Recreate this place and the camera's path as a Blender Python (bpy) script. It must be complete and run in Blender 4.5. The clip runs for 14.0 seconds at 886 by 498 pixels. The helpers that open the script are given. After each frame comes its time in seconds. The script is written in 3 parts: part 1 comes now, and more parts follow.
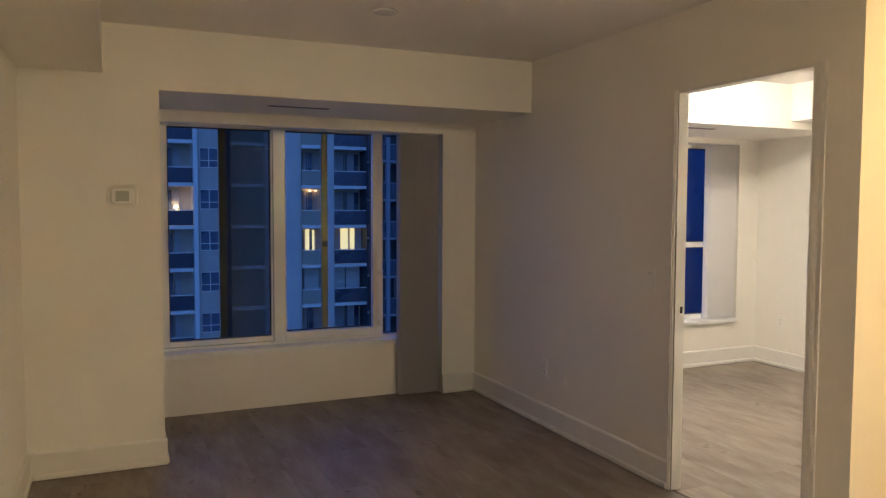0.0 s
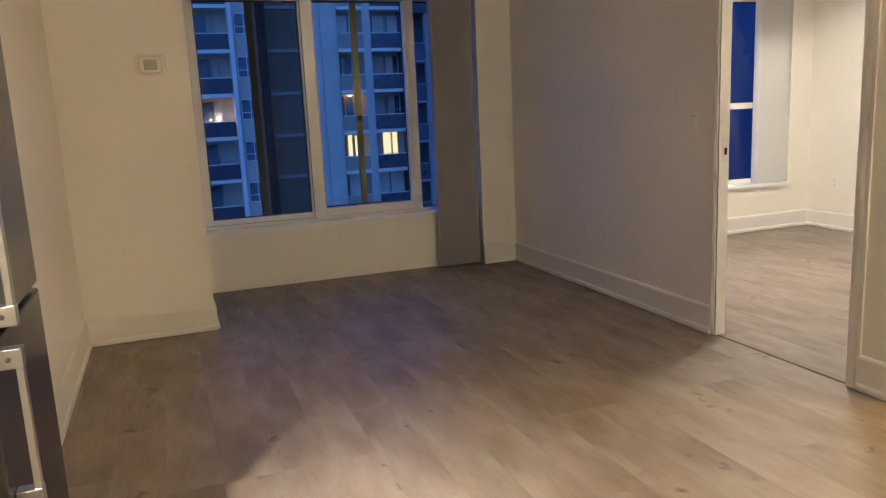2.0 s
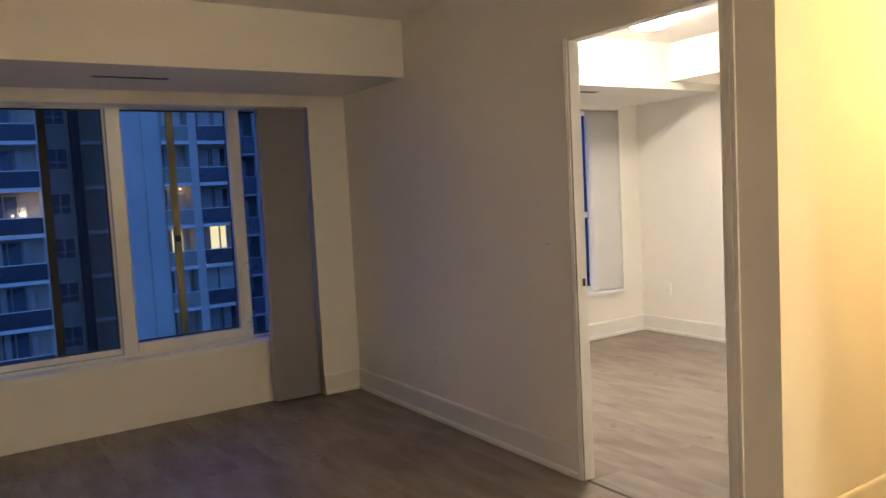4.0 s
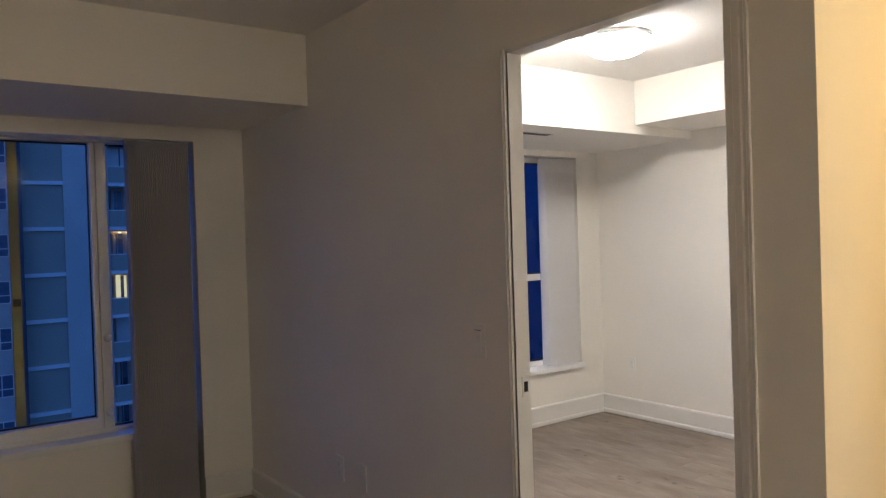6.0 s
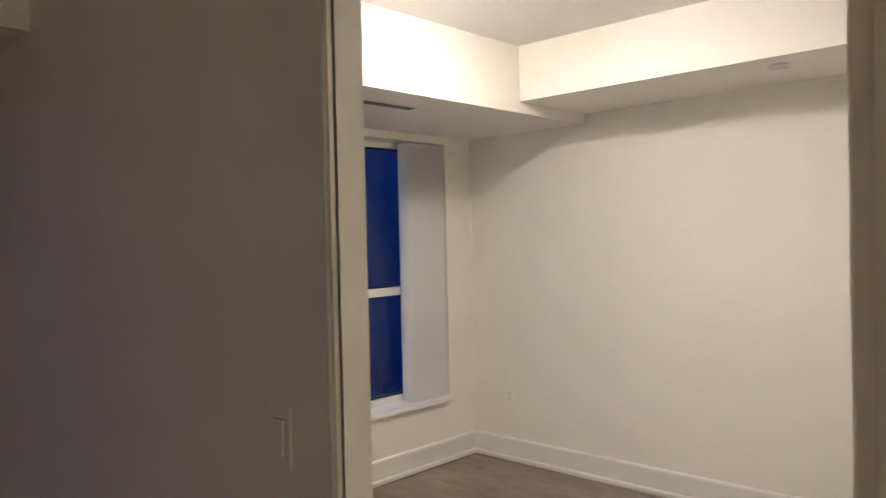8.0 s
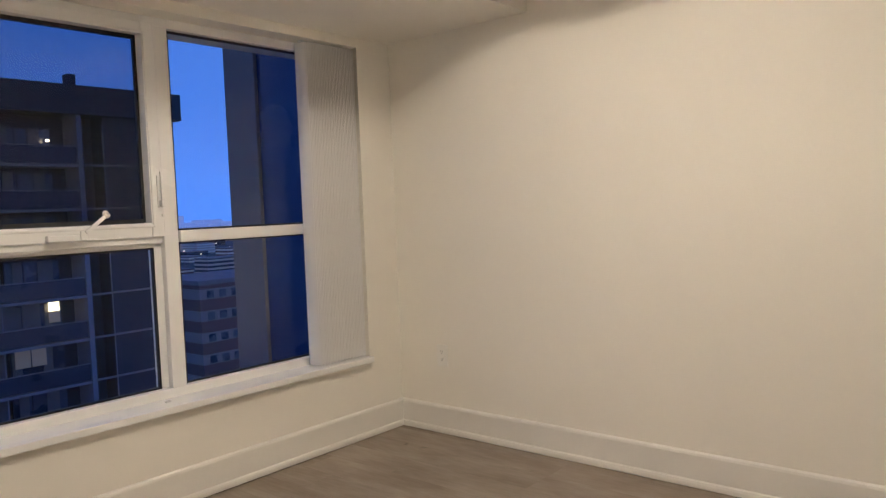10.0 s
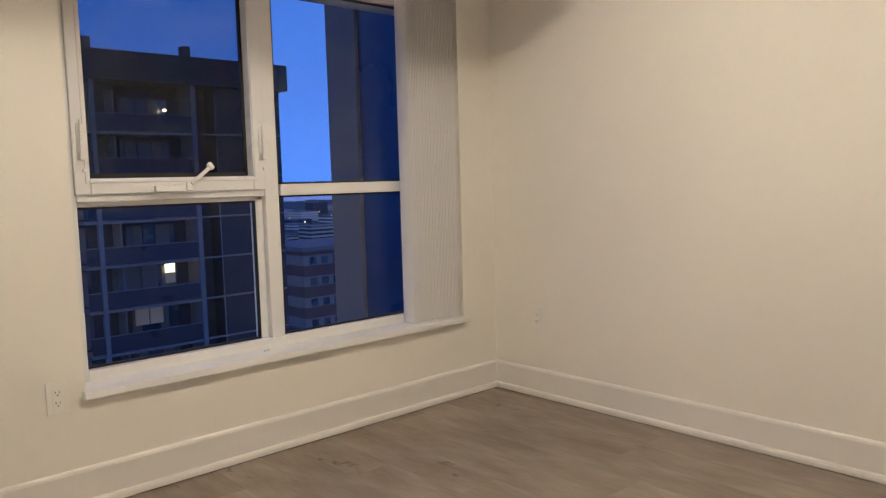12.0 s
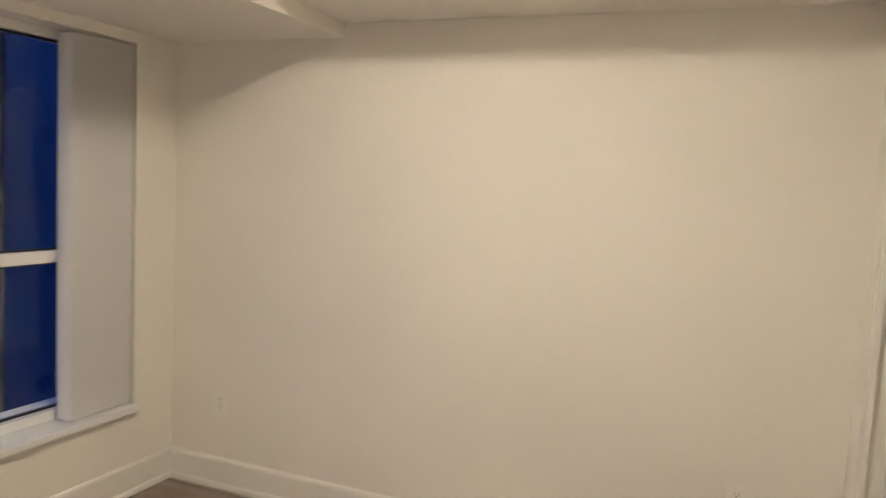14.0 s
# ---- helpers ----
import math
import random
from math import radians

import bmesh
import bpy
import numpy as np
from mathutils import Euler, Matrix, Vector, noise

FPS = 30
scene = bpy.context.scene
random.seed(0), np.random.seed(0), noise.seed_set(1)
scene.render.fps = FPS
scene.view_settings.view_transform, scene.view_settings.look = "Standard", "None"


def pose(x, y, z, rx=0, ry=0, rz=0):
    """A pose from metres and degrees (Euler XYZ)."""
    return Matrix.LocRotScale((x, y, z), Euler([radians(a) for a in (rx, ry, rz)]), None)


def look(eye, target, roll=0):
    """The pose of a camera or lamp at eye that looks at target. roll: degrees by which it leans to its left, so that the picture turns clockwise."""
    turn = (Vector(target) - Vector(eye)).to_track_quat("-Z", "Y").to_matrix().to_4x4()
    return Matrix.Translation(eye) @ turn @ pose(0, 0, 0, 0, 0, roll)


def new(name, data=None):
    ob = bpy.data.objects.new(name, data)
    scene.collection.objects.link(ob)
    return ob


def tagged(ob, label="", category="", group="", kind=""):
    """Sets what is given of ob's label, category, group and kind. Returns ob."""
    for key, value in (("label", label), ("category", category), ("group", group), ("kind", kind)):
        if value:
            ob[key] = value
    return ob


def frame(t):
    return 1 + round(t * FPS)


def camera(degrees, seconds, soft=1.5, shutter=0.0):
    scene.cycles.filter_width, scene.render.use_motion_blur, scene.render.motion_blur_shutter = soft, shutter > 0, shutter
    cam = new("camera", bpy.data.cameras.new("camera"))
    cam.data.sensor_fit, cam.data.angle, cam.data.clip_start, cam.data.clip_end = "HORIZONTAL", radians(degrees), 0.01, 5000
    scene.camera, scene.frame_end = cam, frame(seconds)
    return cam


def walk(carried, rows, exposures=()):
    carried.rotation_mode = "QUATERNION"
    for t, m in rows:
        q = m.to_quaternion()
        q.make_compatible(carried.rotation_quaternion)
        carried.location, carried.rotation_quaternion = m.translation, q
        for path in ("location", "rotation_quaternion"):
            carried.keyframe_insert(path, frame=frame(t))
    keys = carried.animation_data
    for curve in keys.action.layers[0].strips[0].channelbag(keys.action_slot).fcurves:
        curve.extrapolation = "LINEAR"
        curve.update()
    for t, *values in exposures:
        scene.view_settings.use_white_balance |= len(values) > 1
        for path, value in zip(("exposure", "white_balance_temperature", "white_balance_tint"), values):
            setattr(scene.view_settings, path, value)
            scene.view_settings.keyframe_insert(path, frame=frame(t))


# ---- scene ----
cam = camera(61.5, 14.0, 1.2, 0.4)
PATH = [
    (0, (-2.633, -0.322, 1.474), (-1.825, 1.504, 1.36), 0.2),
    (0.5, (-2.629, -0.343, 1.354), (-1.841, 1.491, 1.236), -0.8),
    (1, (-2.618, -0.351, 1.238), (-1.888, 1.495, 0.992), -1.6),
    (1.5, (-2.58, -0.337, 1.197), (-1.902, 1.509, 0.833), -2.5),
    (2, (-2.573, -0.319, 1.205), (-1.897, 1.528, 0.841), -2.7),
    (2.5, (-2.589, -0.259, 1.297), (-1.896, 1.594, 1.005), -3.3),
    (3, (-2.591, -0.131, 1.384), (-1.802, 1.703, 1.265), -6.1),
    (3.5, (-2.564, 0.002, 1.392), (-1.622, 1.755, 1.196), -4.4),
    (3.7, (-2.506, 0.051, 1.393), (-1.472, 1.752, 1.202), -3.9),
    (6, (-1.647, 0.831, 1.443), (-0.46, 2.441, 1.418), -1.8),
    (6.5, (-1.481, 0.982, 1.447), (-0.342, 2.625, 1.391), -1.4),
    (7, (-1.286, 1.217, 1.464), (0.007, 2.741, 1.388), -1.9),
    (7.5, (-1.065, 1.435, 1.458), (0.32, 2.876, 1.378), -2.2),
    (8, (-0.813, 1.673, 1.456), (0.647, 3.039, 1.426), -1.3),
    (8.2, (-0.699, 1.788, 1.474), (0.807, 3.103, 1.442), -1.0),
    (10.3, (0.015, 2.128, 1.168), (1.532, 3.424, 1.039), -2.4),
    (10.5, (0.012, 2.138, 1.15), (1.516, 3.448, 1.007), -2.6),
    (11, (0.032, 2.129, 1.141), (1.433, 3.548, 0.982), -2.6),
    (11.5, (0.043, 2.149, 1.145), (1.378, 3.628, 0.974), -1.7),
    (12, (0.042, 2.148, 1.144), (1.383, 3.621, 0.963), -1.6),
    (12.5, (0.036, 2.159, 1.145), (1.428, 3.58, 0.939), -2.2),
    (13, (0.057, 2.185, 1.303), (1.58, 3.451, 1.028), -3.4),
    (13.5, (0.041, 2.246, 1.43), (1.735, 3.273, 1.152), -0.7),
    (14, (0.182, 2.407, 1.522), (2.023, 3.167, 1.341), 2.9),
]
EXPOSURES = [(0.0, 2.00, 6200, 10), (1.0, 2.05, 6050, 10), (1.5, 2.28, 6000, 10), (3.7, 2.20, 6200, 10), (5.8, 1.52, 5500, 12), (6.0, 1.57, 5500, 12),
             (6.5, 1.95, 5650, 12), (7.0, 1.83, 5700, 12), (8.2, 1.36, 5950, 12), (10.3, 1.36, 6300, 12), (12.0, 1.36, 6300, 12), (13.2, 1.44, 6350, 12), (14.0, 1.32, 6400, 10)]
walk(cam, [(t, look(eye, target, roll)) for t, eye, target, roll in PATH], EXPOSURES)

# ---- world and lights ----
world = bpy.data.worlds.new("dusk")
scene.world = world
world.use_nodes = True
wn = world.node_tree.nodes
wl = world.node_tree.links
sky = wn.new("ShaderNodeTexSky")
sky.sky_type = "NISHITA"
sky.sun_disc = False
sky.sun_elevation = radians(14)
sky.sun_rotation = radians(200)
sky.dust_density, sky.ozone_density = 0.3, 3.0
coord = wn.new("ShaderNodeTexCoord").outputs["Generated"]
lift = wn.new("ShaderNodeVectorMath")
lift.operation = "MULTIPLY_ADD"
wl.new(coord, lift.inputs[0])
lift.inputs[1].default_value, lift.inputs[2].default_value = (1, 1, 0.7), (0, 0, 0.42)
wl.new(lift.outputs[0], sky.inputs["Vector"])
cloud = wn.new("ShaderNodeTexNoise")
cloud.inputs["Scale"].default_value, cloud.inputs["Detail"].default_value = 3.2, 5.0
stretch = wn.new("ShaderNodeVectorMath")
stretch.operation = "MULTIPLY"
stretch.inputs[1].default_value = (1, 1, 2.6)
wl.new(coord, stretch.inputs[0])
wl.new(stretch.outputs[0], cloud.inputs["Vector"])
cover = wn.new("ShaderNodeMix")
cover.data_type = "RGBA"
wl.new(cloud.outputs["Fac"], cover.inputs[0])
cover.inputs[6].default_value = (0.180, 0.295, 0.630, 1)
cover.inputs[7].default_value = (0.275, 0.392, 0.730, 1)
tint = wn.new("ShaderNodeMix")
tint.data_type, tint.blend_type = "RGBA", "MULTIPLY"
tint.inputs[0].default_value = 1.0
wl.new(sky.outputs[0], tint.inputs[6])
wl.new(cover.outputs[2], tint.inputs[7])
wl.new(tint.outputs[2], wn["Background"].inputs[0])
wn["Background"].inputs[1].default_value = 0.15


def area_lamp(name, place, target, sx, sy, watts, colour, spread=180):
    data = bpy.data.lights.new(name, "AREA")
    data.shape, data.size, data.size_y = "RECTANGLE", sx, sy
    data.energy, data.color, data.spread = watts, colour, radians(spread)
    ob = new(name, data)
    ob.matrix_world = look(place, target)
    return ob


# unseen kitchen lamp beside the fridge, added for the lit wedge on the floor
area_lamp("floor_wedge_lamp", (-3.36, 0.42, 1.72), (-2.30, 1.50, 0.0), 0.06, 0.05, 2.1, (1.0, 0.84, 0.68), 40)

# ---- materials ----


def nodes_of(name):
    m = bpy.data.materials.new(name)
    m.use_nodes = True
    t = m.node_tree
    return m, t.nodes, t.links, t.nodes["Principled BSDF"]


def mix_rgb(n, l, fac, a, b, mode="MIX"):
    x = n.new("ShaderNodeMix")
    x.data_type, x.blend_type = "RGBA", mode
    for sock, v in ((x.inputs[0], fac), (x.inputs[6], a), (x.inputs[7], b)):
        if hasattr(v, "links"):
            l.new(v, sock)
        elif isinstance(v, (int, float)):
            sock.default_value = v
        else:
            sock.default_value = (*v, 1)
    return x.outputs[2]


def noise_out(n, l, scale, detail=3.0, vec=None, stretch=None):
    if vec is None:
        vec = n.new("ShaderNodeTexCoord").outputs["Object"]
    if stretch:
        mp = n.new("ShaderNodeMapping")
        mp.inputs["Scale"].default_value = stretch
        l.new(vec, mp.inputs[0])
        vec = mp.outputs[0]
    t = n.new("ShaderNodeTexNoise")
    t.inputs["Scale"].default_value, t.inputs["Detail"].default_value = scale, detail
    l.new(vec, t.inputs["Vector"])
    return t.outputs["Fac"]


def ramp(n, l, fac, lo, hi, a=0.0, b=1.0):
    r = n.new("ShaderNodeMapRange")
    r.inputs[1].default_value, r.inputs[2].default_value = lo, hi
    r.inputs[3].default_value, r.inputs[4].default_value = a, b
    l.new(fac, r.inputs[0])
    return r.outputs[0]


def bump(n, l, bsdf, height, strength, dist=0.002):
    b = n.new("ShaderNodeBump")
    b.inputs["Strength"].default_value, b.inputs["Distance"].default_value = strength, dist
    l.new(height, b.inputs["Height"])
    l.new(b.outputs[0], bsdf.inputs["Normal"])


def surface(name, colour, rough, vary=0.06, scale=2.5, grain=120.0, relief=0.1, metal=0.0, spec=0.5):
    """A painted or plain surface: broad stains, fine grain, fine relief."""
    m, n, l, p = nodes_of(name)
    broad = ramp(n, l, noise_out(n, l, scale, 4), 0.3, 0.7)
    fine = noise_out(n, l, grain, 2)
    dark = tuple(c * (1 - vary) for c in colour)
    light = tuple(min(1, c * (1 + vary * 0.6)) for c in colour)
    c = mix_rgb(n, l, broad, dark, light)
    c = mix_rgb(n, l, ramp(n, l, fine, 0.35, 0.65, 0, 0.35), c, tuple(v * (1 - vary) for v in colour))
    l.new(c, p.inputs["Base Color"])
    l.new(ramp(n, l, broad, 0, 1, max(0.02, rough - vary), min(1, rough + vary)), p.inputs["Roughness"])
    p.inputs["Metallic"].default_value = metal
    p.inputs["Specular IOR Level"].default_value = spec
    if relief:
        bump(n, l, p, fine, relief)
    return m


def glass_mat(name, colour=(1, 1, 1), rough=0.0, ior=1.27):
    m, n, l, p = nodes_of(name)
    p.inputs["Base Color"].default_value = (*colour, 1)
    p.inputs["Transmission Weight"].default_value = 1.0
    p.inputs["Roughness"].default_value = rough
    p.inputs["IOR"].default_value = ior
    return m


def glow_mat(name, colour, strength):
    m, n, l, p = nodes_of(name)
    p.inputs["Base Color"].default_value = (*[min(0.8, c) for c in colour], 1)
    p.inputs["Emission Color"].default_value = (*colour, 1)
    p.inputs["Emission Strength"].default_value = strength
    return m


def plank_mat():
    """Grey-brown vinyl plank: tone by piece, long grain, cathedral figure, knots, scuffs."""
    m, n, l, p = nodes_of("vinyl_plank")
    co = n.new("ShaderNodeTexCoord").outputs["Object"]
    rnd = n.new("ShaderNodeObjectInfo").outputs["Random"]
    add = n.new("ShaderNodeVectorMath")
    add.operation = "MULTIPLY_ADD"
    l.new(rnd, add.inputs[0])
    add.inputs[1].default_value = (37.0, 91.0, 13.0)
    l.new(co, add.inputs[2])
    v = add.outputs[0]
    grain = noise_out(n, l, 11, 5, v, (6.0, 0.9, 1.0))
    figure = noise_out(n, l, 2.2, 4, v, (2.6, 1.0, 1.0))
    blotch = noise_out(n, l, 2.4, 4, co, (2.6, 0.9, 1.0))
    streak = noise_out(n, l, 3.2, 3, v, (3.0, 0.6, 1.0))
    wobble = n.new("ShaderNodeTexNoise")
    wobble.inputs["Scale"].default_value = 9.0
    l.new(v, wobble.inputs["Vector"])
    warp = n.new("ShaderNodeVectorMath")
    warp.operation = "MULTIPLY_ADD"
    warp.inputs[1].default_value = (4.2, 1.25, 1.0)
    l.new(v, warp.inputs[0])
    l.new(wobble.outputs["Color"], warp.inputs[2])
    cells = n.new("ShaderNodeTexVoronoi")
    cells.inputs["Scale"].default_value = 1.05
    l.new(warp.outputs[0], cells.inputs["Vector"])
    knot = ramp(n, l, cells.outputs["Distance"], 0.02, 0.13, 0.85, 0.0)
    base = mix_rgb(n, l, ramp(n, l, figure, 0.30, 0.70), (0.190, 0.148, 0.117), (0.322, 0.268, 0.219))
    base = mix_rgb(n, l, ramp(n, l, grain, 0.45, 0.66, 0, 0.10), base, (0.170, 0.133, 0.106))
    base = mix_rgb(n, l, ramp(n, l, blotch, 0.46, 0.66, 0, 0.55), base, (0.375, 0.328, 0.282))
    base = mix_rgb(n, l, ramp(n, l, streak, 0.52, 0.74, 0, 0.26), base, (0.150, 0.116, 0.092))
    base = mix_rgb(n, l, knot, base, (0.095, 0.072, 0.056))
    tone = n.new("ShaderNodeHueSaturation")
    l.new(base, tone.inputs["Color"])
    l.new(ramp(n, l, rnd, 0, 1, 0.91, 1.07), tone.inputs["Value"])
    l.new(tone.outputs[0], p.inputs["Base Color"])
    l.new(ramp(n, l, grain, 0.3, 0.7, 0.42, 0.58), p.inputs["Roughness"])
    bump(n, l, p, grain, 0.12, 0.0015)
    return m


def brushed_mat(name, colour, rough):
    m, n, l, p = nodes_of(name)
    g = noise_out(n, l, 40, 3, None, (60.0, 60.0, 0.6))
    l.new(mix_rgb(n, l, g, tuple(c * 0.85 for c in colour), colour), p.inputs["Base Color"])
    p.inputs["Metallic"].default_value = 1.0
    l.new(ramp(n, l, g, 0.3, 0.7, rough - 0.06, rough + 0.06), p.inputs["Roughness"])
    bump(n, l, p, g, 0.03, 0.0005)
    return m


PAINT = surface("wall_paint", (0.86, 0.83, 0.765), 0.62, 0.035, 1.3, 220, 0.10)
CEIL = surface("ceiling_paint", (0.87, 0.85, 0.815), 0.85, 0.03, 1.5, 160, 0.25)
TRIM = surface("trim_paint", (0.80, 0.78, 0.74), 0.35, 0.03, 3, 90, 0.04)
VINYL = surface("window_vinyl", (0.82, 0.82, 0.82), 0.26, 0.015, 0.8, 80, 0.0)
SILL = surface("sill_vinyl", (0.84, 0.84, 0.84), 0.30, 0.008, 0.8, 80, 0.0)
PLANK = plank_mat()
SUBFLOOR = surface("subfloor", (0.03, 0.025, 0.02), 0.9, 0.1)
GASKET = surface("gasket_rubber", (0.012, 0.012, 0.014), 0.55, 0.1)
GLASS = glass_mat("window_glass", (0.93, 0.97, 0.96))
CLEARGLASS = glass_mat("coated_glass", (0.95, 0.98, 0.96), 0.0, 1.08)
BLIND = surface("blind_vinyl", (0.84, 0.825, 0.81), 0.5, 0.03, 4, 60, 0.06)
PLASTIC = surface("white_plastic", (0.85, 0.835, 0.79), 0.3, 0.02, 8, 60, 0.0)
SLOT = surface("dark_slot", (0.015, 0.013, 0.012), 0.6, 0.1)
VENTGREY = surface("vent_shadow", (0.14, 0.13, 0.12), 0.6, 0.1)
SCREEN = surface("grey_display", (0.42, 0.43, 0.38), 0.2, 0.05)
STEEL = brushed_mat("brushed_steel", (0.22, 0.215, 0.21), 0.22)
CHROME = surface("satin_handle", (0.72, 0.70, 0.68), 0.30, 0.03, 5, 80, 0.0, metal=1.0)
DARKSTEEL = surface("fridge_side", (0.10, 0.10, 0.105), 0.4, 0.05)
BRONZE = surface("track_metal", (0.10, 0.075, 0.055), 0.4, 0.1, metal=0.8)
LAMPGLASS = glow_mat("lamp_glass", (1.0, 0.86, 0.68), 35.0)
KITCHENGLASS = glow_mat("kitchen_lamp_glass", (1.0, 0.83, 0.56), 50.0)
HALLGLASS = glow_mat("hall_lamp_glass", (1.0, 0.62, 0.22), 27.0)
CONCRETE = surface("pale_concrete", (0.60, 0.53, 0.41), 0.85, 0.15, 0.35, 6, 0.2)
WHITECON = surface("white_slab", (0.80, 0.74, 0.62), 0.8, 0.1, 0.5, 6, 0.1)
DARKCON = surface("dark_cladding", (0.055, 0.057, 0.06), 0.7, 0.2, 0.3, 5, 0.1)
BRICKRED = surface("red_cladding", (0.17, 0.105, 0.09), 0.8, 0.2, 0.1, 2, 0.1)
INFILL = surface("beige_infill", (0.40, 0.345, 0.235), 0.8, 0.12, 0.5, 6, 0.1)
STILE = surface("olive_stile", (0.25, 0.225, 0.12), 0.45, 0.1)
DULLCURTAIN = surface("dull_curtain", (0.20, 0.19, 0.18), 0.9, 0.15, 1.5, 6, 0.0)
# darker, purplish copy of the blind vinyl, with its backlit shade in the colour
SHADEDBLIND = surface("shaded_blind_vinyl", (0.49, 0.465, 0.485), 0.5, 0.03, 4, 60, 0.06)
RAILDARK = surface("balcony_panel", (0.055, 0.055, 0.065), 0.4, 0.2, 0.6, 8, 0.0)
FARGLASS = surface("far_glass", (0.07, 0.09, 0.12), 0.12, 0.5, 0.5, 5, 0.0, spec=0.8)
CURTAIN = surface("pale_curtain", (0.46, 0.43, 0.38), 0.9, 0.15, 1.5, 6, 0.0)
BLUEGLASS = surface("blue_spandrel", (0.016, 0.06, 0.20), 0.25, 0.2, 0.8, 9, 0.0)
PIER = surface("pier_concrete", (0.30, 0.29, 0.27), 0.85, 0.12, 1.2, 40, 0.2)
GROUND = surface("city_ground", (0.07, 0.075, 0.07), 0.9, 0.4, 0.02, 0.3, 0.0)
DIMCON = surface("dim_concrete", (0.27, 0.26, 0.25), 0.85, 0.15, 0.4, 6, 0.1)
# blue emission that paints distance haze onto the skyline
HAZEGLOW = glow_mat("far_haze_glow", (0.050, 0.078, 0.20), 1.0)
ROOF = surface("far_roof", (0.22, 0.22, 0.23), 0.9, 0.2, 0.05, 1, 0.0)
MESH, n_, l_, p_ = nodes_of("screen_mesh")
p_.inputs["Base Color"].default_value = (0.03, 0.03, 0.033, 1)
p_.inputs["Roughness"].default_value = 0.9
p_.inputs["Specular IOR Level"].default_value = 0.0
p_.inputs["Alpha"].default_value = 0.48
FINEMESH, n_, l_, p_ = nodes_of("fine_screen_mesh")
sheer = n_.new("ShaderNodeBsdfTransparent")
sheer.inputs["Color"].default_value = (0.64, 0.66, 0.69, 1)
l_.new(sheer.outputs[0], n_["Material Output"].inputs["Surface"])
LITWARM = glow_mat("lit_window", (1.0, 0.80, 0.40), 0.21)
LITSPOT = glow_mat("lit_bulb", (1.0, 0.72, 0.42), 8.0)

# ---- mesh helpers ----


def add_box(bm, x0, x1, y0, y1, z0, z1, mi=0):
    vs = [bm.verts.new((x, y, z)) for x in (x0, x1) for y in (y0, y1) for z in (z0, z1)]
    for f in ((0, 1, 3, 2), (4, 6, 7, 5), (0, 4, 5, 1), (2, 3, 7, 6), (0, 2, 6, 4), (1, 5, 7, 3)):
        bm.faces.new([vs[i] for i in f]).material_index = mi


def finish(bm, name, mats, parent=None, bevel=0.0, smooth=False, seg=2):
    if bevel:
        bmesh.ops.bevel(bm, geom=bm.edges[:], offset=bevel, segments=seg, affect="EDGES", profile=0.6)
    bmesh.ops.recalc_face_normals(bm, faces=bm.faces[:])
    me = bpy.data.meshes.new(name)
    bm.to_mesh(me)
    bm.free()
    for m in (mats if isinstance(mats, (list, tuple)) else [mats]):
        me.materials.append(m)
    if smooth:
        for poly in me.polygons:
            poly.use_smooth = True
    ob = new(name, me)
    if parent:
        ob.parent = parent
    return ob


def boxes(name, items, mat, parent=None, bevel=0.0):
    bm = bmesh.new()
    for it in items:
        add_box(bm, *it)
    return finish(bm, name, mat, parent, bevel)


def each(name, items, mat, parent, bevel=0.0):
    """Alike parts, an object each."""
    return [boxes(name, [it], mat, parent, bevel) for it in items]


def extrude_profile(name, prof, a, b, mat, inward, parent=None):
    """A moulding: prof is (out, up) pairs, run from a to b on the floor plan, 'inward' the way it faces."""
    bm = bmesh.new()
    ends = []
    for e in (a, b):
        ends.append([bm.verts.new((e[0] + inward[0] * o, e[1] + inward[1] * o, u)) for o, u in prof])
    k = len(prof)
    for i in range(k):
        j = (i + 1) % k
        bm.faces.new((ends[0][i], ends[0][j], ends[1][j], ends[1][i]))
    bm.faces.new(ends[0])
    bm.faces.new(ends[1][::-1])
    return finish(bm, name, mat, parent)


def lathe(bm, prof, cx, cy, cz, n=40, mi=0):
    rings = []
    for r, z in prof:
        rings.append([bm.verts.new((cx + r * math.cos(2 * math.pi * i / n), cy + r * math.sin(2 * math.pi * i / n), cz + z)) for i in range(n)])
    for a, b in zip(rings, rings[1:]):
        for i in range(n):
            bm.faces.new((a[i], a[(i + 1) % n], b[(i + 1) % n], b[i])).material_index = mi
    bm.faces.new(rings[0][::-1]).material_index = mi
    bm.faces.new(rings[-1]).material_index = mi


def structure(ob, label, category="wall"):
    return tagged(ob, label, category, kind="structure")


# ---- the rooms: measures ----
H = 2.46            # ceilings
WEST = -3.08        # living room, left wall
COLX, COLY = -2.388, 4.14
NWALL = 5.0         # living room, window wall
WT = 0.054          # shared wall
DOOR0, DOOR1, DOORH = 1.867, 2.686, 2.064
CORNER = 1.66       # hall corner
EAST = 2.992        # bedroom
BNORTH = 4.972
OUT = 5.42          # outside face of the facade
SOFF = 2.115
BSOFF = 2.108

